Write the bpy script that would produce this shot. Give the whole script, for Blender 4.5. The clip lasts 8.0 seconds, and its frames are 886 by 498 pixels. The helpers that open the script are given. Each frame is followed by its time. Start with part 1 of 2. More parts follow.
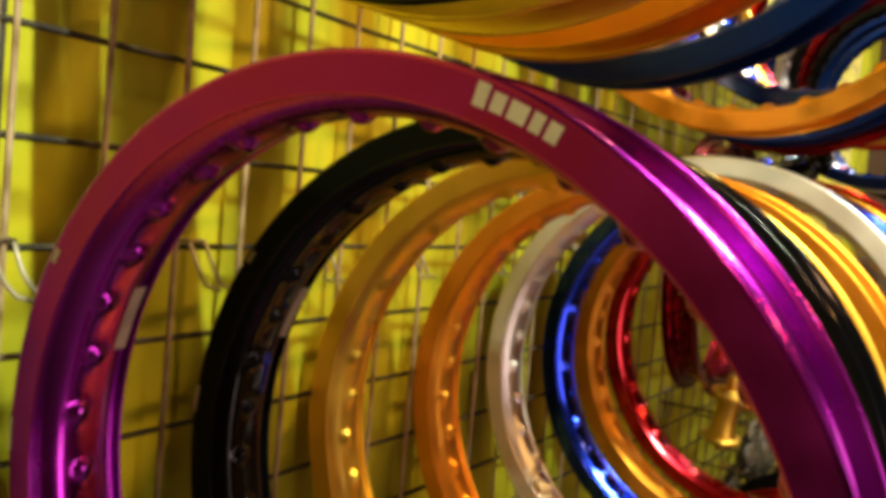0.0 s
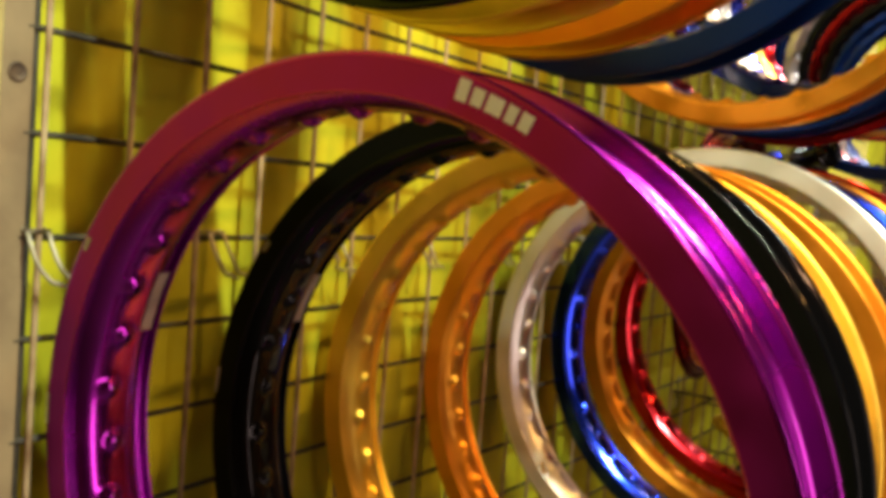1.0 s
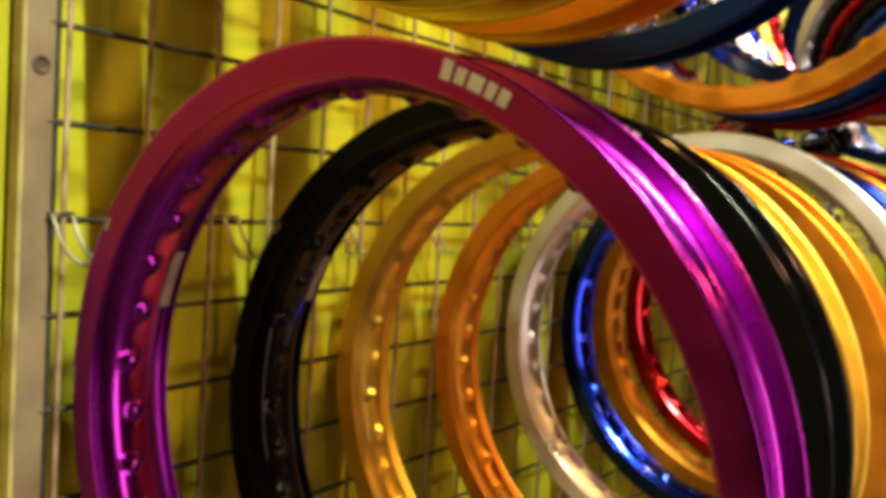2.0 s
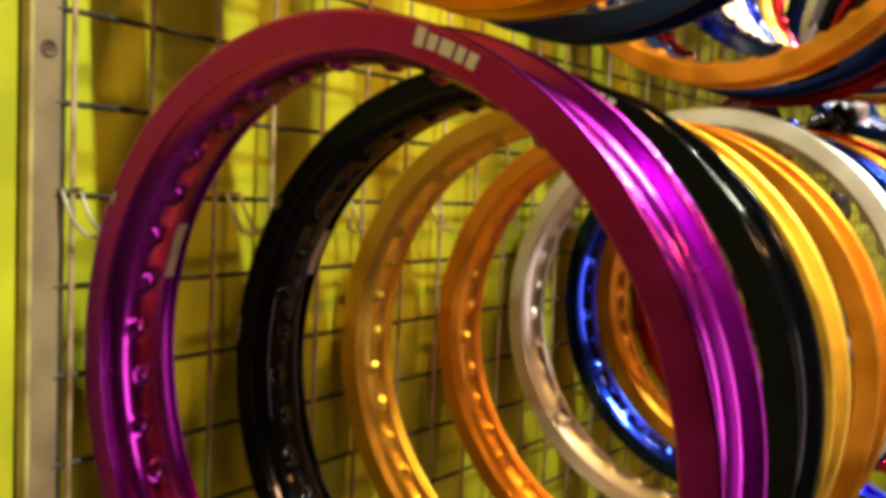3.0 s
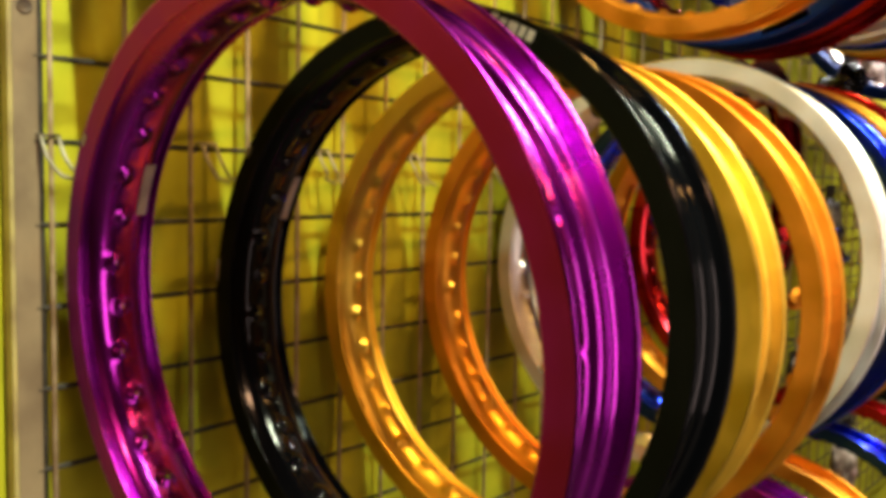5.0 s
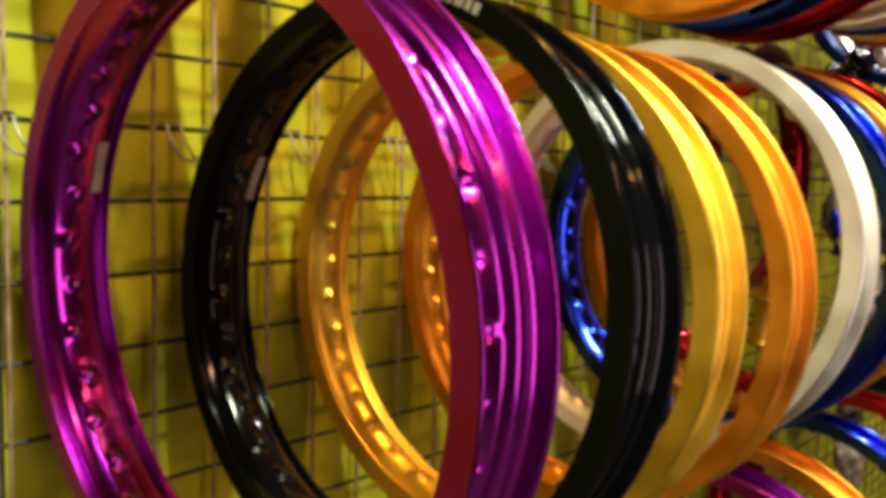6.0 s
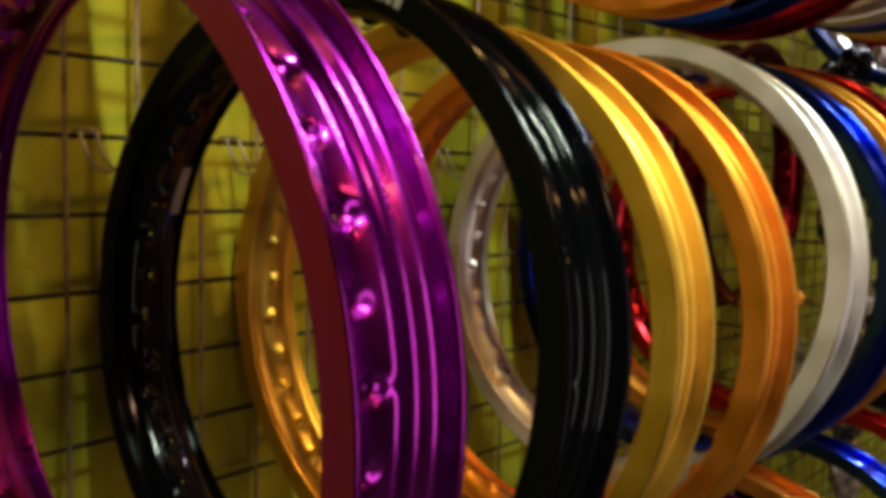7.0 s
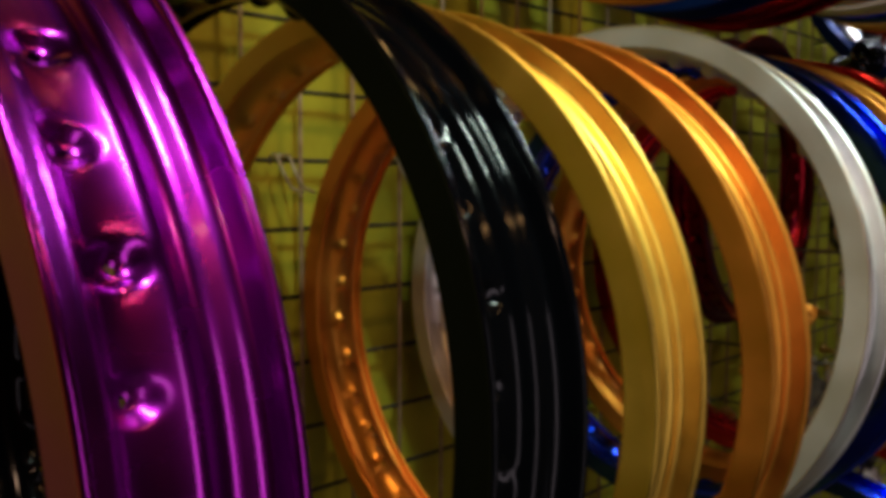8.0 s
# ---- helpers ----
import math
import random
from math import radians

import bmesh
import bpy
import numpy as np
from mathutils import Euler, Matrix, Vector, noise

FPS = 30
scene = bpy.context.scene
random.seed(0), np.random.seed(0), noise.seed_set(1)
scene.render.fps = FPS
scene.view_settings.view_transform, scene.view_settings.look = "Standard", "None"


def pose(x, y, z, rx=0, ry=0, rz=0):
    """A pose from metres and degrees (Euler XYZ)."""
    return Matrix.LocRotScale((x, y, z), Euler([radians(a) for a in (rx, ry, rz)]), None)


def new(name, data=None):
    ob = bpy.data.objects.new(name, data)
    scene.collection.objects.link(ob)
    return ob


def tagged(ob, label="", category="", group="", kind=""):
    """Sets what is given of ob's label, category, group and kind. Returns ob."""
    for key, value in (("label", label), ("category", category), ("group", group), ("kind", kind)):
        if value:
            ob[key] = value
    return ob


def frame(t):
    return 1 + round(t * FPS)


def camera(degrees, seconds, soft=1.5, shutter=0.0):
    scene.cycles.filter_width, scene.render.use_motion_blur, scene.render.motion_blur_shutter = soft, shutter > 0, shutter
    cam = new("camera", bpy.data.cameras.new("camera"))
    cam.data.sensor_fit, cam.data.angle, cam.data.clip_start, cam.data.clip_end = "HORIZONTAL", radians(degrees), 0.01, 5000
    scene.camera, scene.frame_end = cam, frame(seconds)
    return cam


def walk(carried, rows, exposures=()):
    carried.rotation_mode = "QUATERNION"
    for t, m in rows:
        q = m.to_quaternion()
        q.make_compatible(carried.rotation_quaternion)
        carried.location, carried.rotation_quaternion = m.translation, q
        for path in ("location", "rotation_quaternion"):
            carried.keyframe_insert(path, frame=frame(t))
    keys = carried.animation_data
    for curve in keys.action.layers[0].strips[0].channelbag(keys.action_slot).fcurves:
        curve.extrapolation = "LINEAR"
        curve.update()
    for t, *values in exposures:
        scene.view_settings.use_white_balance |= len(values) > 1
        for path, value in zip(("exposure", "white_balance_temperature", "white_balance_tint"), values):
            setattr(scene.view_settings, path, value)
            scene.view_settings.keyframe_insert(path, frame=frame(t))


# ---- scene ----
cam = camera(53.07, 8.0, soft=5.0)
PATH = [
    (0.0, 0.4917, -0.3018, 1.4722, 86.788, -5.129, 33.402),
    (0.5, 0.5111, -0.3141, 1.4694, 86.72, -4.741, 34.151),
    (1.0, 0.5279, -0.3279, 1.4671, 86.631, -4.434, 34.839),
    (1.5, 0.5449, -0.3385, 1.4618, 86.537, -4.053, 35.624),
    (3.0, 0.5966, -0.3542, 1.4387, 86.082, -2.531, 37.59),
    (3.5, 0.6194, -0.3595, 1.4265, 85.894, -1.984, 38.343),
    (4.0, 0.6429, -0.3596, 1.4201, 85.585, -1.717, 39.031),
    (5.5, 0.7095, -0.3196, 1.3894, 85.405, -1.108, 41.798),
    (6.0, 0.7237, -0.2944, 1.3875, 85.071, -1.327, 42.58),
    (6.5, 0.7201, -0.2565, 1.3934, 84.927, -1.218, 42.791),
    (7.0, 0.7096, -0.2043, 1.3994, 84.975, -1.294, 42.839),
    (7.5, 0.6813, -0.137, 1.409, 84.899, -0.543, 43.596),
    (8.0, 0.6618, -0.0799, 1.4047, 85.491, -0.222, 43.382),
]
EXPOSURE = [(0.0, 0.10, 6450, 10), (3.0, 0.02, 6400, 10), (5.5, 0.06, 6400, 11), (6.5, -0.2, 6200, 11), (7.0, -0.96, 5900, 11), (8.0, -1.6, 5400, 13)]
walk(cam, [(t, pose(*p)) for t, *p in PATH], EXPOSURE)

# ---- light: unseen tubes and added fills under the ceiling of a small shop ----
world = bpy.data.worlds.new("world")
scene.world = world
world.use_nodes = True
world.node_tree.nodes["Background"].inputs["Color"].default_value = (0.9, 0.75, 0.5, 1)
world.node_tree.nodes["Background"].inputs["Strength"].default_value = 0.002

# warm fill lights, added to lift the shaded wall and redden the side faces
FILL_LAMPS = [  # x, y, z, watts, colour
    (0.95, -1.90, 2.20, 34, (1.0, 0.56, 0.30)),
    (0.50, 0.62, 2.45, 60, (1.0, 0.58, 0.16)),
]
for lx, ly, lz, watts, colour in FILL_LAMPS:
    lamp = bpy.data.lights.new("fill_light", "POINT")
    lamp.energy, lamp.color, lamp.shadow_soft_size = watts, colour, 0.05
    new("fill_light", lamp).matrix_world = pose(lx, ly, lz)

TUBES = [  # x, y, z, turn about the upright, length, watts, colour
    (1.12, -0.09, 2.66, 0, 0.50, 70, (0.92, 1.0, 0.70)),
    # this orange tube is an added soft fill for the wall's shade
    (2.00, 0.75, 2.70, 90, 1.20, 17, (1.0, 0.50, 0.14)),
    (0.65, 2.05, 2.55, 90, 1.20, 95, (1.0, 0.96, 0.88)),
]
for lx, ly, lz, turn, length, watts, colour in TUBES:
    lamp = bpy.data.lights.new("tube_light", "AREA")
    lamp.shape, lamp.size, lamp.size_y, lamp.energy, lamp.color = "RECTANGLE", length, 0.03, watts, colour
    new("tube_light", lamp).matrix_world = pose(lx, ly, lz - 0.02, 0, 0, turn)
# unseen area lamp, added to draw the bright streak inside the hoops
lamp = bpy.data.lights.new("streak_light", "AREA")
lamp.shape, lamp.size, lamp.size_y, lamp.energy, lamp.color = "RECTANGLE", 0.46, 2.0, 23, (1.0, 0.74, 0.66)
new("streak_light", lamp).matrix_world = pose(2.74, -0.50, 1.05, 0, 90, 0) @ pose(0, 0, 0, 0, 0, 90)


# ---- materials ----
def material(name, base, rough=0.5, metal=0.0, vary=0.12, scale=20.0, fine=400.0, bump=0.15, second=None, stretch=(1, 1, 1), gloss=0.5):
    m = bpy.data.materials.new(name)
    m.use_nodes = True
    nt = m.node_tree
    bsdf = nt.nodes["Principled BSDF"]
    co = nt.nodes.new("ShaderNodeTexCoord")
    mp = nt.nodes.new("ShaderNodeMapping")
    mp.inputs["Scale"].default_value = stretch
    nt.links.new(co.outputs["Object"], mp.inputs["Vector"])
    big = nt.nodes.new("ShaderNodeTexNoise")
    big.inputs["Scale"].default_value, big.inputs["Detail"].default_value = scale, 6
    small = nt.nodes.new("ShaderNodeTexNoise")
    small.inputs["Scale"].default_value, small.inputs["Detail"].default_value = fine, 3
    for n in (big, small):
        nt.links.new(mp.outputs["Vector"], n.inputs["Vector"])
    ramp = nt.nodes.new("ShaderNodeValToRGB")
    dark = second or tuple(c * (1 - 2 * vary) for c in base)
    ramp.color_ramp.elements[0].color, ramp.color_ramp.elements[0].position = (*dark, 1), 0.36
    ramp.color_ramp.elements[1].color, ramp.color_ramp.elements[1].position = (*base, 1), 0.62
    nt.links.new(big.outputs["Fac"], ramp.inputs["Fac"])
    nt.links.new(ramp.outputs["Color"], bsdf.inputs["Base Color"])
    rr = nt.nodes.new("ShaderNodeMapRange")
    rr.inputs["To Min"].default_value, rr.inputs["To Max"].default_value = rough * 0.75, min(1, rough * 1.25)
    nt.links.new(small.outputs["Fac"], rr.inputs["Value"])
    nt.links.new(rr.outputs["Result"], bsdf.inputs["Roughness"])
    bsdf.inputs["Metallic"].default_value = metal
    bsdf.inputs["Specular IOR Level"].default_value = gloss
    bp = nt.nodes.new("ShaderNodeBump")
    bp.inputs["Strength"].default_value, bp.inputs["Distance"].default_value = bump, 0.0006
    nt.links.new(small.outputs["Fac"], bp.inputs["Height"])
    nt.links.new(bp.outputs["Normal"], bsdf.inputs["Normal"])
    return m


def anodised(name, base, rough=0.22, metal=1.0, gloss=0.5, coat=0.0):
    """Anodised or painted aluminium with fine turned lines along the hoop and a few dull patches."""
    m = bpy.data.materials.new(name)
    m.use_nodes = True
    nt = m.node_tree
    bsdf = nt.nodes["Principled BSDF"]
    co = nt.nodes.new("ShaderNodeTexCoord")
    sep = nt.nodes.new("ShaderNodeSeparateXYZ")
    nt.links.new(co.outputs["Object"], sep.inputs[0])
    comb = nt.nodes.new("ShaderNodeCombineXYZ")
    nt.links.new(sep.outputs["X"], comb.inputs["X"])
    nt.links.new(sep.outputs["Z"], comb.inputs["Y"])
    rad = nt.nodes.new("ShaderNodeVectorMath")
    rad.operation = "LENGTH"
    nt.links.new(comb.outputs[0], rad.inputs[0])
    lines = nt.nodes.new("ShaderNodeCombineXYZ")
    nt.links.new(rad.outputs["Value"], lines.inputs["X"])
    nt.links.new(sep.outputs["Y"], lines.inputs["Y"])
    turned = nt.nodes.new("ShaderNodeTexNoise")
    turned.inputs["Scale"].default_value, turned.inputs["Detail"].default_value = 900, 2
    nt.links.new(lines.outputs[0], turned.inputs["Vector"])
    smudge = nt.nodes.new("ShaderNodeTexNoise")
    smudge.inputs["Scale"].default_value, smudge.inputs["Detail"].default_value = 16, 5
    nt.links.new(co.outputs["Object"], smudge.inputs["Vector"])
    ramp = nt.nodes.new("ShaderNodeValToRGB")
    ramp.color_ramp.elements[0].color = (*[c * 0.82 for c in base], 1)
    ramp.color_ramp.elements[1].color = (*base, 1)
    ramp.color_ramp.elements[0].position, ramp.color_ramp.elements[1].position = 0.35, 0.6
    nt.links.new(smudge.outputs["Fac"], ramp.inputs["Fac"])
    nt.links.new(ramp.outputs["Color"], bsdf.inputs["Base Color"])
    rr = nt.nodes.new("ShaderNodeMapRange")
    rr.inputs["From Min"].default_value, rr.inputs["From Max"].default_value = 0.3, 0.7
    rr.inputs["To Min"].default_value, rr.inputs["To Max"].default_value = rough * 0.7, rough * 1.35
    nt.links.new(smudge.outputs["Fac"], rr.inputs["Value"])
    nt.links.new(rr.outputs["Result"], bsdf.inputs["Roughness"])
    bsdf.inputs["Metallic"].default_value = metal
    bsdf.inputs["Specular IOR Level"].default_value = gloss
    bsdf.inputs["Coat Weight"].default_value, bsdf.inputs["Coat Roughness"].default_value = coat, 0.10
    bp = nt.nodes.new("ShaderNodeBump")
    bp.inputs["Strength"].default_value, bp.inputs["Distance"].default_value = 0.05, 0.00003
    nt.links.new(turned.outputs["Fac"], bp.inputs["Height"])
    nt.links.new(bp.outputs["Normal"], bsdf.inputs["Normal"])
    return m


PURPLE = anodised("purple_anodised", (0.36, 0.013, 0.40), 0.23, coat=0.32)
BLACK = anodised("black_gloss", (0.0020, 0.0022, 0.003), 0.10, metal=0.0, gloss=0.22)
GOLD = anodised("gold_anodised", (0.92, 0.59, 0.08), 0.40)
ORANGE = anodised("orange_anodised", (0.86, 0.37, 0.04), 0.40)
SILVER = anodised("silver_satin", (0.86, 0.85, 0.83), 0.36)
BLUE = anodised("blue_anodised", (0.008, 0.035, 0.60), 0.16, coat=0.4)
NAVY = anodised("dark_blue_anodised", (0.003, 0.014, 0.075), 0.2, metal=0.25, gloss=0.14)
RED = anodised("red_anodised", (0.62, 0.015, 0.03), 0.17, coat=0.4)
MAROON = anodised("maroon_anodised", (0.24, 0.008, 0.014), 0.2)
SATIN = {  # the flat side faces are brushed duller than the turned barrel
    "purple_anodised": anodised("purple_brushed_face", (0.27, 0.014, 0.29), 0.40),
    "black_gloss": anodised("black_dull_face", (0.0026, 0.0030, 0.0022), 0.40, metal=0.0, gloss=0.06),
    "gold_anodised": anodised("gold_brushed_face", (0.80, 0.47, 0.06), 0.48),
    "orange_anodised": anodised("orange_brushed_face", (0.78, 0.31, 0.035), 0.48),
    "silver_satin": anodised("silver_brushed_face", (0.64, 0.60, 0.56), 0.46, metal=0.6),
}
STEEL = material("galvanised_wire", (0.30, 0.27, 0.22), 0.5, 0.8, 0.3, 60, 700, second=(0.10, 0.07, 0.05))
RUSTY = material("rusty_tan_wire", (0.42, 0.31, 0.18), 0.6, 0.1, 0.3, 40, 500, second=(0.20, 0.12, 0.06), gloss=0.3)
# cross wires and edge rod: a darker brown than the upright wires
DARKWIRE = material("dark_brown_wire", (0.050, 0.043, 0.034), 0.65, 0.1, 0.3, 40, 500, second=(0.016, 0.014, 0.011), gloss=0.2)
RIVET = material("rusted_rivet", (0.12, 0.075, 0.045), 0.6, 0.3, 0.3, 90, 700, second=(0.05, 0.03, 0.02))
WALLPAINT = material("lime_yellow_paint", (0.46, 0.44, 0.016), 0.7, 0, 0.16, 9, 90, bump=0.3, gloss=0.2)
POSTPAINT = material("worn_beige_paint", (0.25, 0.18, 0.10), 0.6, 0, 0.25, 14, 260, second=(0.15, 0.10, 0.055), bump=0.3)
# lighter, yellower than the post: the edge's reflection put into its colour
EDGESHEEN = material("pale_edge_sheen", (0.42, 0.34, 0.12), 0.6, 0, 0.25, 30, 260, second=(0.26, 0.19, 0.08), bump=0.3)
PLASTER = material("dark_wood_panel", (0.050, 0.029, 0.016), 0.8, 0, 0.2, 3, 60, stretch=(1, 1, 0.1), gloss=0.05)
FLOORING = material("dark_floor", (0.055, 0.048, 0.04), 0.6, 0, 0.2, 4, 80)
LABEL = material("silver_label", (0.62, 0.56, 0.48), 0.45, 0.2, 0.15, 60, 500)
CREAM = material("cream_print", (0.80, 0.75, 0.66), 0.5, 0, 0.05, 60, 500)
DARKMETAL = material("dark_metal", (0.03, 0.03, 0.032), 0.4, 0.9, 0.2, 30, 500)
WHITEPLASTIC = material("white_plastic", (0.75, 0.73, 0.68), 0.4, 0, 0.05, 20, 300)
HOOKWIRE = material("pale_zinc_wire", (0.44, 0.41, 0.34), 0.45, 0.4, 0.15, 60, 500, second=(0.30, 0.26, 0.19))


# ---- mesh helpers ----
def link(name, me, mat, parent=None, label="", smooth=False):
    if mat and not me.materials:
        me.materials.append(mat)
    if smooth:
        me.shade_smooth()
    ob = new(name, me)
    if parent:
        ob.parent = parent
    if label:
        ob["label"] = label
    return ob


def part(name, bm, mat, parent=None, label="", smooth=False):
    me = bpy.data.meshes.new(name)
    bm.to_mesh(me)
    bm.free()
    return link(name, me, mat, parent, label, smooth)


def box(bm, x0, x1, y0, y1, z0, z1, bevel=0.0):
    r = bmesh.ops.create_cube(bm, size=1, matrix=Matrix.LocRotScale(((x0 + x1) / 2, (y0 + y1) / 2, (z0 + z1) / 2), None, (x1 - x0, y1 - y0, z1 - z0)))
    if bevel:
        edges = list({e for v in r["verts"] for e in v.link_edges})
        bmesh.ops.bevel(bm, geom=edges, offset=bevel, segments=2, affect="EDGES", profile=0.5)
    return bm


def tube(bm, pts, radius, sides=8):
    """A round bar along a chain of points, with closed ends."""
    pts = [Vector(p) for p in pts]
    rings = []
    for i, p in enumerate(pts):
        d = (pts[min(i + 1, len(pts) - 1)] - pts[max(i - 1, 0)]).normalized()
        a = d.orthogonal().normalized() if not rings else (ref - d * ref.dot(d)).normalized()
        ref = a
        b = d.cross(a)
        rings.append([bm.verts.new(p + radius * (math.cos(k) * a + math.sin(k) * b)) for k in (2 * math.pi * j / sides for j in range(sides))])
    for r0, r1 in zip(rings, rings[1:]):
        for j in range(sides):
            bm.faces.new((r0[j], r0[(j + 1) % sides], r1[(j + 1) % sides], r1[j]))
    bm.faces.new(rings[0][::-1])
    bm.faces.new(rings[-1])
    return bm


def lathe(bm, profile, sides=32, axis="Z"):
    """A body turned from (radius, height) steps about local z."""
    rings = [[bm.verts.new((r * math.cos(k), r * math.sin(k), h)) for k in (2 * math.pi * j / sides for j in range(sides))] for r, h in profile]
    for r0, r1 in zip(rings, rings[1:]):
        for j in range(sides):
            bm.faces.new((r0[j], r0[(j + 1) % sides], r1[(j + 1) % sides], r1[j]))
    bm.faces.new(rings[0][::-1])
    bm.faces.new(rings[-1])
    return bm


# ---- the shop: wall behind the grid, floor, ceiling, closing walls ----
WALLX = -0.041
tagged(part("wall_west", box(bmesh.new(), WALLX - 0.12, WALLX, -1.30, 3.4, 0, 2.85), WALLPAINT), "lime yellow painted wall behind the wire display grid", "wall", kind="structure")
tagged(part("trim_board", box(bmesh.new(), WALLX + 0.0005, -0.0135, -0.295, -0.0454, 0, 2.846, 0.002), WALLPAINT), "lime yellow painted board beside the steel post", "board", kind="structure")
tagged(part("wall_southwest", box(bmesh.new(), WALLX - 0.12, WALLX - 0.003, -2.6, -1.30, 0, 2.85), PLASTER), "plain dark wooden wall beside the lime wall", "wall", kind="structure")
b = bmesh.new()  # the wall across the aisle, with an opening added for the streak's lamp
for y0, y1, z0, z1 in ((-2.6, -0.73, 0, 2.85), (-0.27, 3.4, 0, 2.85), (-0.73, -0.27, 2.10, 2.85)):
    box(b, 2.7, 2.82, y0, y1, z0, z1)
tagged(part("wall_east", b, PLASTER), "plain dark wooden wall across the aisle with an opening added for a lamp", "wall", kind="structure")
tagged(part("wall_south", box(bmesh.new(), WALLX - 0.12, 2.82, -2.72, -2.6, 0, 2.85), PLASTER), "plain dark wooden wall closing the shop", "wall", kind="structure")
tagged(part("wall_north", box(bmesh.new(), WALLX - 0.12, 2.82, 3.4, 3.52, 0, 2.85), PLASTER), "plain dark wooden wall at the far end", "wall", kind="structure")
tagged(part("floor", box(bmesh.new(), WALLX - 0.12, 2.82, -2.72, 3.52, -0.1, 0), FLOORING), "worn dark shop floor", "floor", kind="structure")
tagged(part("ceiling", box(bmesh.new(), WALLX - 0.12, 2.82, -2.72, 3.52, 2.85, 2.95), PLASTER), "plain shop ceiling", "ceiling", kind="structure")

# ---- the lamps' fittings, added around the lights and out of view ----
for lx, ly, lz, watts, colour in FILL_LAMPS:
    pend = tagged(new("added_pendant"), "plain unseen bulb fitting added above a fill light, hanging on a black cord", "lamp", "pendant lamps")
    pend.location = (lx, ly, lz)
    part("cord", tube(bmesh.new(), [(0, 0, 0.12), (0, 0, 2.85 - lz)], 0.003, 8), DARKMETAL, pend)
    part("socket", lathe(bmesh.new(), [(0.014, 0.055), (0.022, 0.06), (0.022, 0.10), (0.012, 0.125), (0.004, 0.13)], 20), DARKMETAL, pend, "black lamp socket", smooth=True)

for lx, ly, lz, turn, length, watts, colour in TUBES:
    batten = tagged(new("tube_lamp"), "unseen white batten lamp with a bare tube under the ceiling", "lamp", "tube lamps")
    batten.matrix_world = pose(lx, ly, lz, 0, 0, turn)
    part("housing", box(bmesh.new(), -length / 2 - 0.05, length / 2 + 0.05, -0.03, 0.03, 0.02, 0.07, 0.006), WHITEPLASTIC, batten, "white lamp housing")
    for end in (-1, 1):
        part("tube_holder", box(bmesh.new(), end * (length / 2 + 0.02) - 0.012, end * (length / 2 + 0.02) + 0.012, -0.016, 0.016, -0.025, 0.024, 0.004), WHITEPLASTIC, batten)
        part("hanger", tube(bmesh.new(), [(end * length * 0.4, 0, 0.06), (end * length * 0.4, 0, 2.85 - lz)], 0.004, 8), DARKMETAL, batten)

# ---- wire grid panel with its beige edge post ----
PITCH = 0.0652
Y0, Z0 = -0.0135, 1.4215
ZLO, ZHI = Z0 - 14 * PITCH, Z0 + 15 * PITCH
bow = lambda y: -0.065 * min(max(y, 0.0), 0.32)  # the panel leans back from its edge post, then runs straight
grid = tagged(new("display_grid"), "rusty galvanised welded wire grid on the lime wall", "display grid")
wire_v = bpy.data.meshes.new("upright_wire")
b = tube(bmesh.new(), [(0, 0, ZLO), (0, 0, ZHI)], 0.0021, 8)
b.to_mesh(wire_v), b.free()
wire_h = bpy.data.meshes.new("cross_wire")
YHI = Y0 + 44 * PITCH
b = tube(bmesh.new(), [(bow(y), y, 0) for y in (Y0 - 0.012, -0.004, 0.004, 0.10, 0.20, 0.29, 0.32, 0.35, 0.60, YHI)], 0.0023, 8)
b.to_mesh(wire_h), b.free()
for k in range(45):
    o = link("upright_wire", wire_v, RUSTY, grid, smooth=True)
    o.location = (0.0020 + bow(Y0 + k * PITCH), Y0 + k * PITCH, 0)
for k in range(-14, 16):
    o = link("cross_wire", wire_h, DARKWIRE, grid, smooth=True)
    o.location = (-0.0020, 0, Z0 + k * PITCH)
post = tagged(new("grid_post"), "worn beige painted steel post edging the wire grid", "post")
part("flat_bar", box(bmesh.new(), -0.006, 0.0, -0.0412, -0.0215, 0.0, 2.6, 0.001), POSTPAINT, post)
part("return_leg", box(bmesh.new(), -0.012, 0.0012, -0.0450, -0.0415, 0.0, 2.6, 0.001), EDGESHEEN, post, "pale edge of the post with its yellow reflection painted in")
part("edge_rod", tube(bmesh.new(), [(-0.004, -0.0185, 0.4), (-0.004, -0.0185, 2.5)], 0.0024, 10), DARKWIRE, post, "dark brown edge rod", smooth=True)
for zz in (1.523, 1.0, 2.05):
    bb = lathe(bmesh.new(), [(0.0062, 0), (0.0062, 0.0008), (0.0050, 0.0016), (0.0046, 0.0011), (0.002, 0.0012)], 20)
    bmesh.ops.transform(bb, matrix=pose(0.0, -0.0315, zz, 0, 90, 0), verts=bb.verts)
    part("rivet", bb, RIVET, post, "brown rusted rivet head", smooth=True)


# ---- wheel rims ----
HOLES = 36


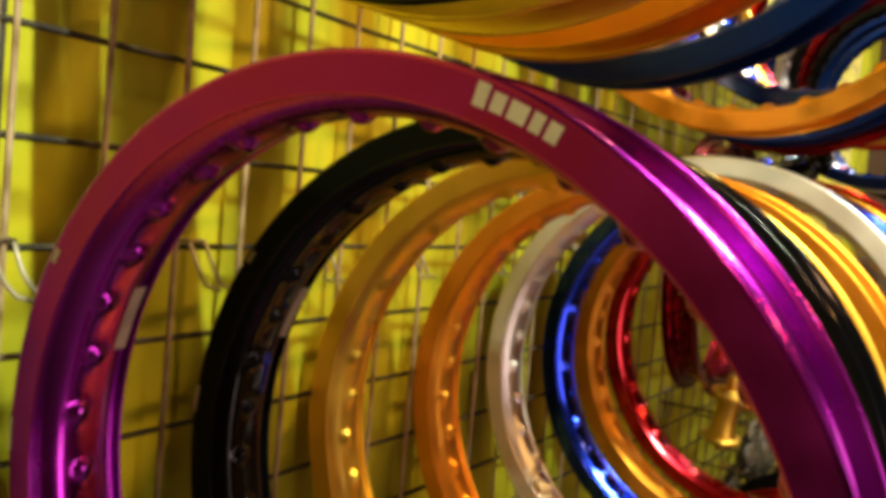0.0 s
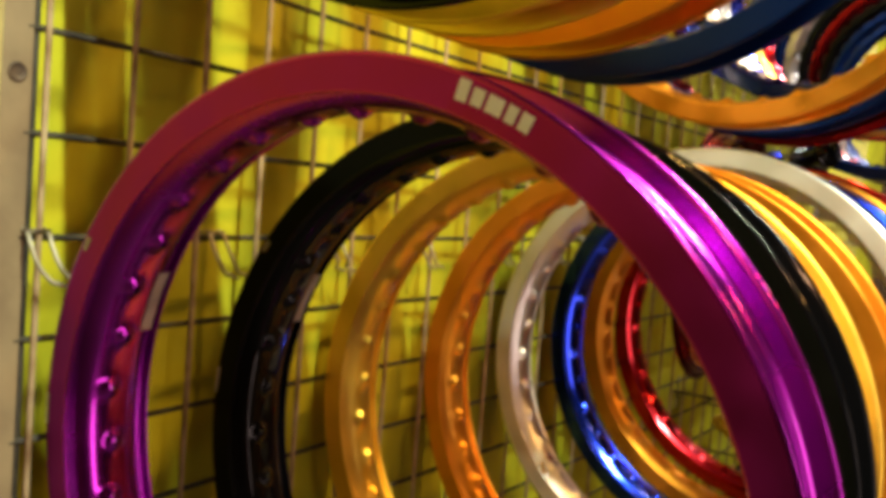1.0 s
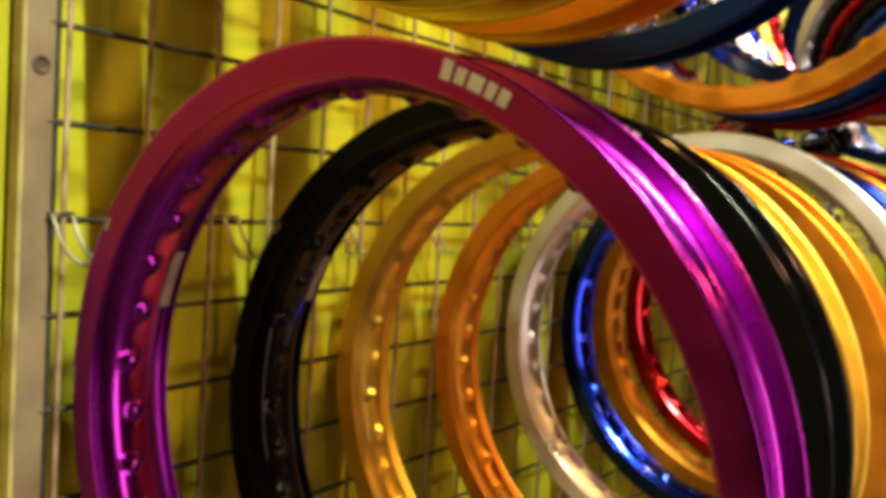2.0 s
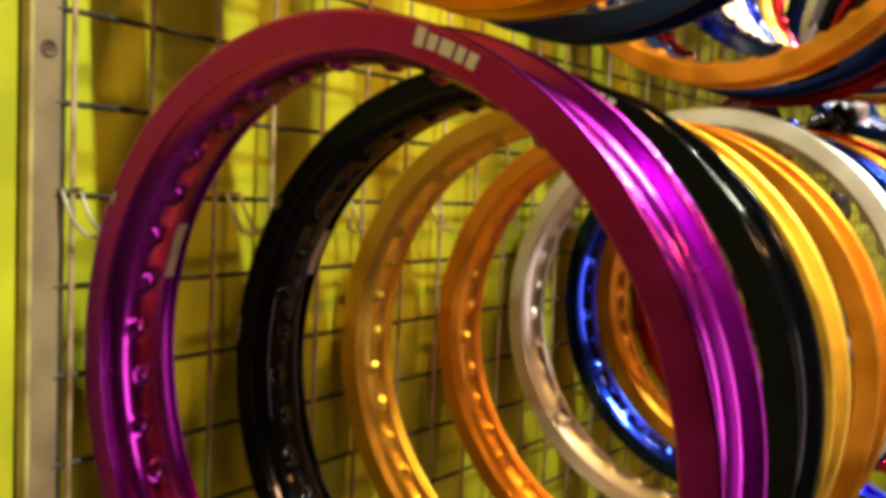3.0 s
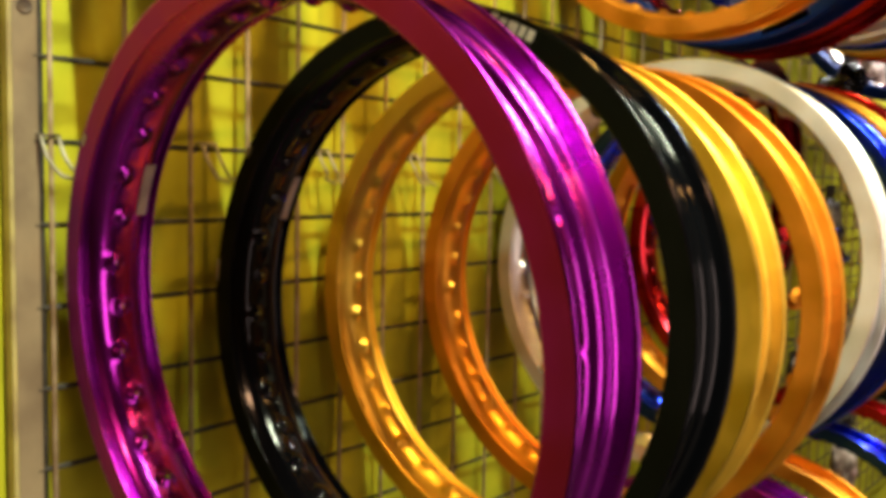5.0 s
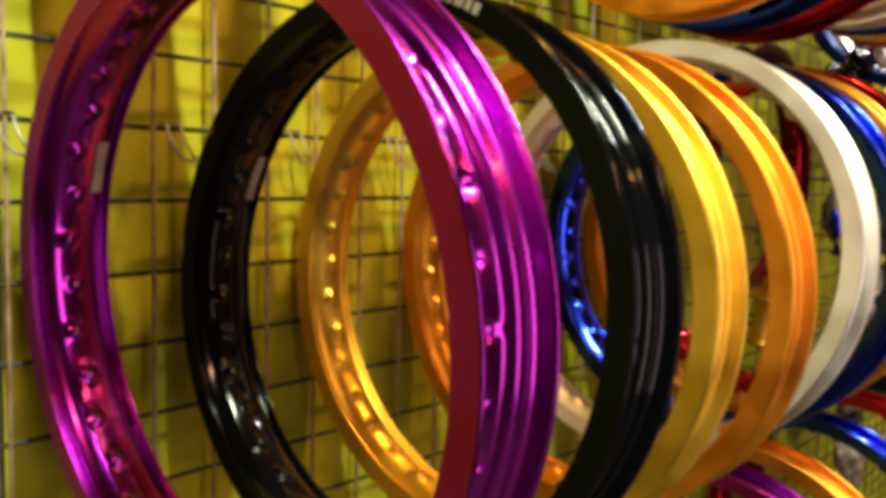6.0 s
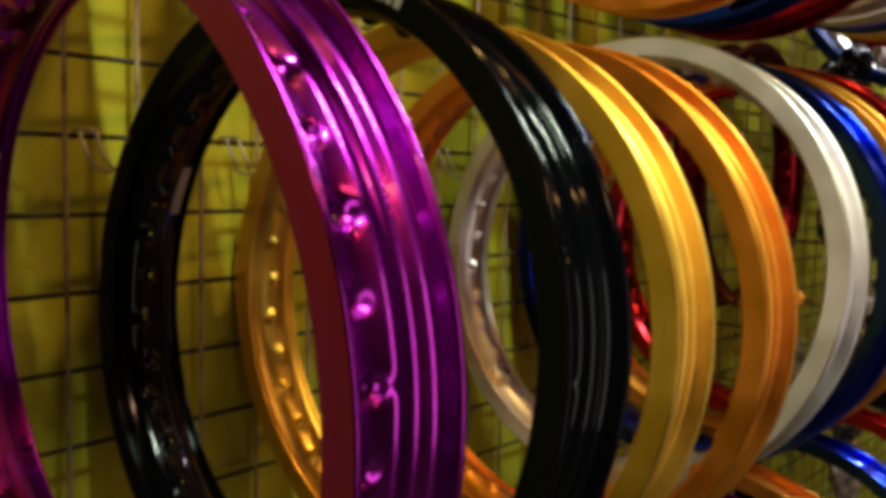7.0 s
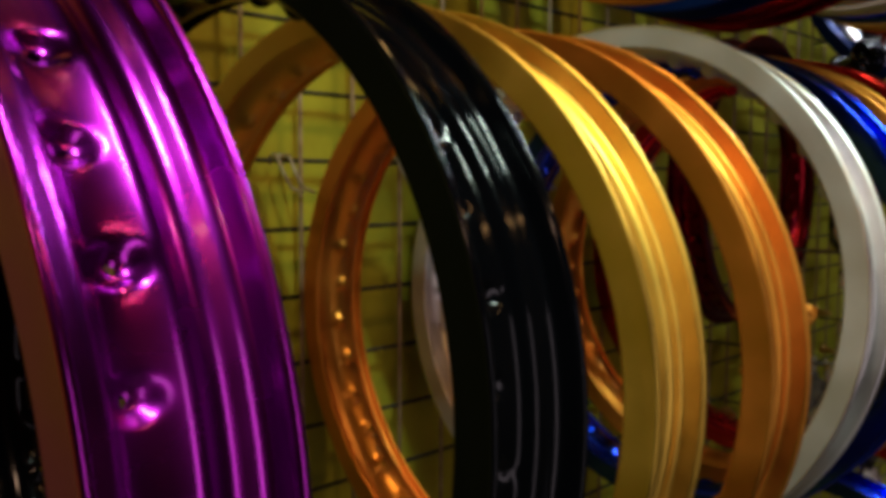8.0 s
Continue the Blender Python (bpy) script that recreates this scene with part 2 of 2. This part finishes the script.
def hoop_meshes(w, fine):
    """A drop-centre spoked wheel rim: lips, bead seats and well, with a pressed and pierced dimple for each spoke."""
    h = w / 2
    lip = [(-h, 0.2306), (-h, 0.2313), (-h + 0.0004, 0.2324), (-h + 0.0013, 0.233), (-h + 0.0024, 0.2329), (-h + 0.0034, 0.2322), (-h + 0.0040, 0.2305), (-h + 0.0043, 0.2290),
           (-h + 0.0046, 0.2240), (-h + 0.0050, 0.2225)]
    seat = [(-h + 0.0064, 0.2205), (-h + 0.0092, 0.2196), (-h + 0.0122, 0.2190), (-h + 0.0146, 0.2185), (-h + 0.0164, 0.2175), (-h + 0.0180, 0.2156), (-h + 0.0192, 0.2136), (-h + 0.0202, 0.2118)]
    tight = min(1.0, (h - 0.0100) / 0.0220)
    seat = [(-h + (y + h) * tight, r) for y, r in seat]
    steps = 19 if fine else 9
    mid_y = [-0.0088 + 0.0176 * k / (steps - 1) for k in range(steps)]
    mid = [(y, 0.2098 + 0.0022 * (y / 0.0122) ** 2) for y in mid_y]
    back = lambda pts: [(-y, r) for y, r in pts[::-1]]
    outer = lip + seat + mid + back(seat) + back(lip)
    heel = [(h, 0.2140), (h - 0.0003, 0.2131), (h - 0.0011, 0.2126), (h - 0.0020, 0.2129), (h - 0.0028, 0.2142), (h - 0.0033, 0.2165), (h - 0.0038, 0.2182), (h - 0.0052, 0.2188)]
    round_under = lambda y: 0.2062 + 0.0012 * (y / h) ** 2 + 0.0112 * abs(y / (h - 0.0068)) ** (3.4 if w > 0.06 else 2.4)
    belly = [(y, round_under(y)) for y in np.linspace(h - 0.0068, 0.0105, 9)]
    inner = heel + belly + [(-y, round_under(-y)) for y in mid_y] + [(y, round_under(y)) for y in np.linspace(-0.0105, -h + 0.0068, 9)] + back(heel)
    nl, nh = len(lip), len(heel)
    prof = np.array(outer + inner)
    near = np.linspace(-0.0088, 0.0088, 19 if fine else 9)
    wide = 2 * np.pi * 0.209 / HOLES
    local = np.concatenate([near, np.linspace(0.0088, wide - 0.0088, 6 if fine else 4)[1:-1]])
    n, m = HOLES * len(local), len(prof)
    hole = np.repeat(np.arange(HOLES), len(local))
    arc = np.tile(local, HOLES)[:, None] * np.ones((1, m))
    far = arc > wide / 2
    side = np.where(hole % 2 == 0, -0.0008, -0.0052)[:, None]
    a, dy = np.where(far, arc - wide, arc), prof[None, :, 0] - side
    low = np.broadcast_to(prof[None, :, 1] < 0.2125, a.shape) & ~far
    dist = np.hypot(a, dy)
    # the pierced holes are round: pull the nearest vertices onto their edge
    bore, slack = (0.0022, 0.0005) if fine else (0.0030, 0.0006)
    pull = np.where(low & (dist > bore - slack) & (dist < bore + slack), bore / np.maximum(dist, 1e-6), 1.0)
    a, dy = a * pull, dy * pull
    under = np.broadcast_to(np.arange(m)[None, :] >= len(outer), a.shape)
    d = np.sqrt((a / np.where(under, 0.0066, 0.0060)) ** 2 + (dy / np.where(under, 0.0056, 0.0082)) ** 2)
    drop = np.where(under, np.exp(-d ** 3) * 0.0042, np.exp(-d ** 3.5) * 0.0042) * low
    r = prof[None, :, 1] - drop
    th = (hole[:, None] * wide + np.where(far, a + wide, a)) / 0.209
    x, z, y = r * np.cos(th), r * np.sin(th), dy + side
    verts = np.stack([x, y, z], 2).reshape(-1, 3)
    i, j = np.meshgrid(np.arange(n), np.arange(m), indexing="ij")
    i2, j2 = (i + 1) % n, (j + 1) % m
    faces = np.stack([i * m + j, i * m + j2, i2 * m + j2, i2 * m + j], 2)
    inside = low & (np.hypot(a, dy) < bore + 0.0001)
    keep = ~(inside[i, j] & inside[i, j2] & inside[i2, j2] & inside[i2, j])
    col = np.arange(m)
    face_cols = col == m - 1
    front_cols = (col < nl - 1) | ((col >= m - nh) & ~face_cols)
    no = len(outer)
    back_cols = (col >= no - nl) & (col < no + nh - 1)
    out = []
    for part_name, cols in (("side_face", face_cols), ("front_flange", front_cols), ("back_flange", back_cols), ("drop_centre", ~(face_cols | front_cols | back_cols))):
        f = faces[keep & cols[None, :]]
        used, f = np.unique(f, return_inverse=True)
        me = bpy.data.meshes.new(part_name)
        me.from_pydata(verts[used].tolist(), [], f.reshape(-1, 4).tolist())
        me.shade_smooth()
        me.update()
        me.materials.append(None)
        out.append(me)
    return out


HOOPS = {}


def wheel_rim(mat, centre, axis, w, fine, label, turn=0.0, group="rims on the wire grid"):
    key = (round(w, 3), fine)
    if key not in HOOPS:
        HOOPS[key] = hoop_meshes(w, fine)
    ob = new("wheel_hoop")
    for me in HOOPS[key]:
        piece = new(me.name.split(".")[0], me)
        piece.parent = ob
        piece.material_slots[0].link = "OBJECT"
        piece.material_slots[0].material = SATIN.get(mat.name, mat) if piece.name.startswith("side_face") else mat
    a = Vector(axis).normalized()
    zz = Vector((0, 0, 1))
    xx = a.cross(zz).normalized()
    rot = Matrix((xx, a, xx.cross(a))).transposed().to_4x4()
    ob.matrix_world = Matrix.Translation(centre) @ rot @ Matrix.Rotation(radians(turn), 4, "Y")
    return tagged(ob, label, "wheel hoop", group)


def front(c, a, w):
    """The hoop's middle, from the middle of its front circle."""
    return Vector(c) + Vector(a).normalized() * (w / 2)


ROW = [  # material, middle of the front circle, axis, width, fine, label
    (PURPLE, (0.2414, 0.0, 1.300), (-0.028, 0.999, 0.042), 0.064, True, "purple anodised aluminium wheel rim with cream printed lettering"),
    (BLACK, (0.229, 0.1507, 1.297), (-0.037, 0.998, -0.047), 0.064, True, "gloss black wheel rim with a silver label"),
    (GOLD, (0.2130, 0.2960, 1.2865), (-0.029, 0.999, -0.008), 0.055, True, "bright gold anodised wheel rim"),
    (ORANGE, (0.2167, 0.4364, 1.2828), (0.029, 0.999, 0.026), 0.055, True, "orange gold anodised wheel rim"),
    (SILVER, (0.2185, 0.5900, 1.3091), (-0.012, 0.996, -0.083), 0.055, True, "polished silver aluminium wheel rim"),
    (BLUE, (0.222, 0.720, 1.302), (0, 1, 0), 0.055, False, "bright blue anodised wheel rim"),
    (ORANGE, (0.222, 0.820, 1.304), (0, 1, 0), 0.055, False, "orange gold anodised wheel rim in the middle row"),
    (RED, (0.222, 0.926, 1.310), (0, 1, 0), 0.055, False, "bright red anodised wheel rim in the middle row"),
]
TURNS = [-2.5, 3.0, 1.0, 6.0, 4.0, 2.0, 8.0, 5.0]
RIMS = [wheel_rim(m, front(c, a, w), a, w, fine, lab, TURNS[i]) for i, (m, c, a, w, fine, lab) in enumerate(ROW)]
# one more, hung flat against the grid
wheel_rim(MAROON, (0.031, 1.31, 1.40), (0.999, 0.04, 0.0), 0.055, False, "dark red wheel rim hung flat against the grid", 3)

UPPER = [(BLACK, 0.013, "gloss black wheel rim in the upper row"), (GOLD, 0.087, "bright gold wheel rim in the upper row"), (ORANGE, 0.167, "orange gold wheel rim in the upper row"),
         (NAVY, 0.288, "dark blue wheel rim in the upper row"), (ORANGE, 0.60, "orange gold wheel rim beside a dark blue one"), (NAVY, 0.70, "dark blue wheel rim with a pale label"),
         (MAROON, 0.80, "dark red wheel rim in the upper row"), (BLUE, 0.91, "bright blue wheel rim in the upper row"), (BLACK, 1.00, "gloss black wheel rim beside a silver one"),
         (SILVER, 1.08, "polished silver wheel rim in the upper row"), (SILVER, 1.16, "polished silver wheel rim beside a blue one"), (BLUE, 1.24, "bright blue wheel rim beside a silver one"),
         (GOLD, 1.33, "bright gold wheel rim beside a red one"), (RED, 1.42, "bright red wheel rim in the upper row"), (NAVY, 1.55, "dark blue wheel rim far along the upper row"),
         (SILVER, 1.66, "polished silver wheel rim far along the upper row"), (BLACK, 1.76, "gloss black wheel rim far along the upper row"), (MAROON, 1.86, "dark red wheel rim far along the upper row"),
         (BLACK, 1.96, "gloss black wheel rim near the end of the upper row"), (NAVY, 2.06, "dark blue wheel rim near the end of the upper row"), (NAVY, 2.17, "dark blue wheel rim at the end of the upper row")]
HIGH = lambda y: 0.065 if 0.85 < y < 1.5 else 0.0
SLIM = lambda y: 0.042 if y < 0.5 else 0.055
UP = [wheel_rim(m, (0.236, y + SLIM(y) / 2, 1.798 + HIGH(y)), (0, 1, 0), SLIM(y), False, lab, 11 + 3 * k) for k, (m, y, lab) in enumerate(UPPER)]
LOWER = [(PURPLE, 0.72, "purple anodised wheel rim in the lower row"), (ORANGE, 0.84, "orange gold wheel rim in the lower row"), (BLUE, 1.05, "bright blue wheel rim in the lower row"),
         (RED, 1.25, "bright red wheel rim in the lower row"), (BLACK, 1.40, "gloss black wheel rim in the lower row")]
LOW = [wheel_rim(m, (0.236, y + 0.0275, 0.80), (0, 1, 0), 0.055, False, lab, 5 + 4 * k) for k, (m, y, lab) in enumerate(LOWER)]


# ---- prints and labels on the rims ----
def on_face(rim, w, turn, mid_deg, span_deg, r0, r1, mat, name, label="", lift=0.0004, slant=0.0, inner=False, y0=0.0, y1=0.0):
    """A thin curved patch: on the front face between two radii, or inside the hoop between two depths."""
    bm = bmesh.new()
    n = max(2, int(abs(span_deg) / 0.6))
    rows = []
    for k in range(n + 1):
        c = mid_deg - span_deg / 2 + span_deg * k / n + turn
        pts = []
        for r, y in (((r0, -w / 2 - lift), (r1, -w / 2 - lift)) if not inner else ((r0 - lift, y0), (r0 - lift, y1))):
            q = radians(c + (slant if r == r1 and not inner else 0))
            pts.append(bm.verts.new((r * math.cos(q), y, r * math.sin(q))))
        rows.append(pts)
    for p, q in zip(rows, rows[1:]):
        bm.faces.new((p[0], p[1], q[1], q[0]))
    bmesh.ops.solidify(bm, geom=bm.faces[:], thickness=0.0003)
    return part(name, bm, mat, rim, label)


def print_bars(rim, w, turn, at):
    """A printed maker's mark, drawn as slanted blocks: one tall block, then four shorter ones."""
    a = at
    for k, (span, r0, r1) in enumerate(((1.55, 0.2200, 0.2298), (1.55, 0.2204, 0.2282), (2.15, 0.2204, 0.2282), (1.35, 0.2204, 0.2282), (1.5, 0.2204, 0.2282))):
        on_face(rim, w, turn, a - span / 2, span, r0, r1, CREAM, "printed_block", "cream printed block" if k == 0 else "", slant=0.0)
        a -= span + 0.55


for k in (0, 1):
    print_bars(RIMS[k], 0.064, TURNS[k], 72.8)
    on_face(RIMS[k], 0.064, TURNS[k], 176.5, 5.0, 0.2292, 0.2318, LABEL, "pale_mark", "small pale mark on the side face")
    on_face(RIMS[k], 0.064, TURNS[k], 147.5, 2.4, 0.2262, 0.2300, LABEL, "pale_mark", "small pale mark on the side face")
    on_face(RIMS[k], 0.064, TURNS[k], 156.0, 12.0, 0.2070, 0, LABEL, "label_sticker", "silver paper label inside the hoop", lift=0.0012, inner=True, y0=0.0105, y1=0.0185)
on_face(UP[5], 0.055, 26, -72, 14, 0.2190, 0.2280, LABEL, "label_sticker", "pale paper label")


# ---- hooks that carry the rims ----
def rim_hook(y, x, z):
    """A doubled wire hook clipped over a cross wire; its ends run under the hoop."""
    hook = tagged(new("rim_hook"), "pale bent wire hook clipped on the grid", "hook", "hooks on the wire grid")
    hook.location = (bow(y), 0, 0)
    x -= bow(y)
    for dy in (-0.007, 0.007):
        yy = y + dy
        part("hook_wire", tube(bmesh.new(), [(-0.006, yy, z - 0.004), (-0.005, yy, z + 0.004), (0.0, yy, z + 0.0055), (0.006, yy, z + 0.003), (0.010, yy, z - 0.004), (0.014, yy + 0.001, z - 0.012), (0.016, yy + 0.004, z - 0.019), (x, yy + 0.010, z - 0.026), (x + 0.002, yy + 0.022, z - 0.030)], 0.0014, 8), HOOKWIRE, hook, smooth=True)
    part("clip_bar", tube(bmesh.new(), [(0.004, y - 0.009, z + 0.0045), (0.004, y + 0.009, z + 0.0045)], 0.0015, 8), STEEL, hook, smooth=True)
    return hook


for (m, c, a, w, fine, lab) in ROW:
    rim_hook(c[1] - 0.016, c[0] - 0.2235, Z0)
for zz, ys in ((1.92, [u[1] for u in UPPER]), (0.92, [u[1] for u in LOWER])):
    for y in ys:
        k = round((zz + (HIGH(y) if zz > 1.5 else 0) - Z0) / PITCH)
        rim_hook(y - 0.016, 0.236 - 0.222, Z0 + k * PITCH)


# ---- hubs, bags and small parts further along the grid ----
def wheel_hub(mat, place, tilt, size, label):
    """A spool-shaped wheel hub: a waisted barrel, two drilled flanges and an axle stub."""
    hub = tagged(new("alloy_hub"), label, "hub")
    hub.matrix_world = pose(*place, *tilt)
    k = size
    part("barrel", lathe(bmesh.new(), [(0.19 * k, -0.34 * k), (0.20 * k, -0.30 * k), (0.15 * k, -0.2 * k), (0.13 * k, 0), (0.15 * k, 0.2 * k), (0.17 * k, 0.30 * k), (0.12 * k, 0.34 * k)], 28), mat, hub, smooth=True)
    for z0 in (-0.31, 0.25):
        part("flange", lathe(bmesh.new(), [(0.16 * k, z0 * k), (0.235 * k, (z0 + 0.008) * k), (0.245 * k, (z0 + 0.03) * k), (0.235 * k, (z0 + 0.052) * k), (0.16 * k, (z0 + 0.06) * k)], 28), mat, hub, smooth=True)
    part("axle", lathe(bmesh.new(), [(0.045 * k, 0.30 * k), (0.075 * k, 0.34 * k), (0.075 * k, 0.46 * k), (0.05 * k, 0.5 * k)], 16), mat, hub, smooth=True)
    part("axle", lathe(bmesh.new(), [(0.05 * k, -0.45 * k), (0.07 * k, -0.42 * k), (0.07 * k, -0.34 * k), (0.05 * k, -0.32 * k)], 16), mat, hub, smooth=True)
    return hub


wheel_hub(GOLD, (0.092, 1.25, 1.145), (8, 8, 0), 0.145, "gold anodised wheel hub hung on the grid")
wheel_hub(BLACK, (0.126, 1.50, 1.600), (75, 0, 50), 0.13, "gloss black wheel hub hung on the grid")
wheel_hub(BLUE, (0.144, 1.45, 1.285), (10, -14, 0), 0.10, "bright blue wheel hub hung on the grid")
wheel_hub(BLUE, (0.045, 1.50, 1.585), (80, 0, 20), 0.08, "small bright blue wheel hub hung on the grid")
wheel_hub(ORANGE, (0.12, 1.33, 1.19), (70, 0, 30), 0.07, "small orange gold wheel hub hung on the grid")
for px_, py_, pz_ in ((0.092, 1.25, 1.145), (0.126, 1.50, 1.600), (0.144, 1.45, 1.285), (0.045, 1.50, 1.585), (0.12, 1.33, 1.19)):
    peg = tagged(new("grid_peg"), "straight steel peg on the wire grid", "hook", "pegs on the wire grid")
    part("peg_rod", tube(bmesh.new(), [(-0.024, py_, pz_), (px_ + 0.01, py_, pz_), (px_ + 0.016, py_, pz_ + 0.008)], 0.0025, 8), STEEL, peg, smooth=True)
    part("peg_clip", tube(bmesh.new(), [(-0.015, py_, pz_ + 0.03), (-0.016, py_, pz_ - 0.03)], 0.002, 8), STEEL, peg, smooth=True)

BAGPLASTIC = material("clear_bag_with_parts", (0.62, 0.50, 0.44), 0.22, 0, 0.3, 40, 300, second=(0.16, 0.11, 0.09), bump=0.6)
BAGDARK = material("bag_with_dark_parts", (0.10, 0.085, 0.06), 0.25, 0, 0.3, 40, 300, second=(0.02, 0.02, 0.018), bump=0.6)
BRASS = material("brass_fittings", (0.75, 0.48, 0.14), 0.3, 1.0, 0.15, 60, 400)


def parts_bag(place, size, mat, label, seed):
    """A crumpled plastic bag of small parts, with a flat header folded over a peg."""
    bag = tagged(new("parts_bag"), label, "bag", "bags of small parts")
    bag.location = place
    bm = bmesh.new()
    bmesh.ops.create_icosphere(bm, subdivisions=4, radius=1)
    for v in bm.verts:
        n = noise.noise(v.co * 2.1 + Vector((seed, 0, 0))) * 0.30 + noise.noise(v.co * 5.5 + Vector((0, seed, 0))) * 0.14
        v.co = Vector((v.co.x * 0.45, v.co.y * 0.8, v.co.z)) * (1 + n) * size
    part("pouch", bm, mat, bag, smooth=True)
    part("header", box(bmesh.new(), -0.0015, 0.0015, -0.5 * size, 0.5 * size, 0.85 * size, 1.5 * size, 0.0006), HOOKWIRE if seed % 2 else DARKMETAL, bag)
    return bag


BAGS = [(0.17, 1.50, 0.865, 0.05, BAGPLASTIC), (0.14, 1.62, 0.80, 0.05, BAGPLASTIC), (0.10, 1.72, 0.90, 0.055, BAGDARK), (0.09, 1.86, 0.96, 0.06, BAGDARK), (0.12, 1.98, 0.88, 0.06, BAGDARK),
        (0.08, 1.60, 1.00, 0.05, BAGDARK), (0.08, 1.76, 1.06, 0.05, BAGDARK), (0.08, 1.92, 1.10, 0.055, BAGPLASTIC), (0.10, 1.30, 0.98, 0.045, BAGDARK), (0.10, 1.42, 1.04, 0.045, BAGDARK),
        (0.08, 1.62, 1.32, 0.055, BAGDARK), (0.08, 1.78, 1.42, 0.055, BAGDARK), (0.08, 1.70, 1.60, 0.055, BAGDARK), (0.08, 1.88, 1.66, 0.055, BAGPLASTIC), (0.08, 1.95, 1.28, 0.06, BAGDARK)]
for k, (bx, by, bz, size, mat) in enumerate(BAGS):
    parts_bag((bx, by, bz), size, mat, "crumpled clear bag of pale parts on the grid" if mat == BAGPLASTIC else "crumpled bag of dark metal parts on the grid", k)
    peg = tagged(new("grid_peg"), "straight steel peg on the wire grid", "hook", "pegs on the wire grid")
    part("peg_rod", tube(bmesh.new(), [(-0.024, by, bz + 1.3 * size), (bx + 0.02, by, bz + 1.3 * size), (bx + 0.026, by, bz + 1.3 * size + 0.008)], 0.0022, 8), STEEL, peg, smooth=True)


def brass_fitting(place, turn, label):
    """A short threaded fitting: a hexagon head on a stepped shank."""
    fit = tagged(new("brass_fitting"), label, "fitting", "small fittings on the grid")
    fit.matrix_world = pose(*place, *turn)
    part("head", lathe(bmesh.new(), [(0.009, 0), (0.0105, 0.0012), (0.0105, 0.007), (0.009, 0.0085)], 6), BRASS, fit)
    part("shank", lathe(bmesh.new(), [(0.006, 0.0085), (0.006, 0.022), (0.0045, 0.024), (0.0045, 0.034), (0.003, 0.036)], 14), BRASS, fit, smooth=True)
    return fit


rng = random.Random(4)
for k in range(16):
    brass_fitting((-0.008, 1.30 + 0.05 * k + rng.uniform(-0.02, 0.02), 0.90 + rng.uniform(0, 0.28)), (rng.uniform(-60, 60), 90, rng.uniform(-20, 20)), "small brass threaded fitting tied to the grid")
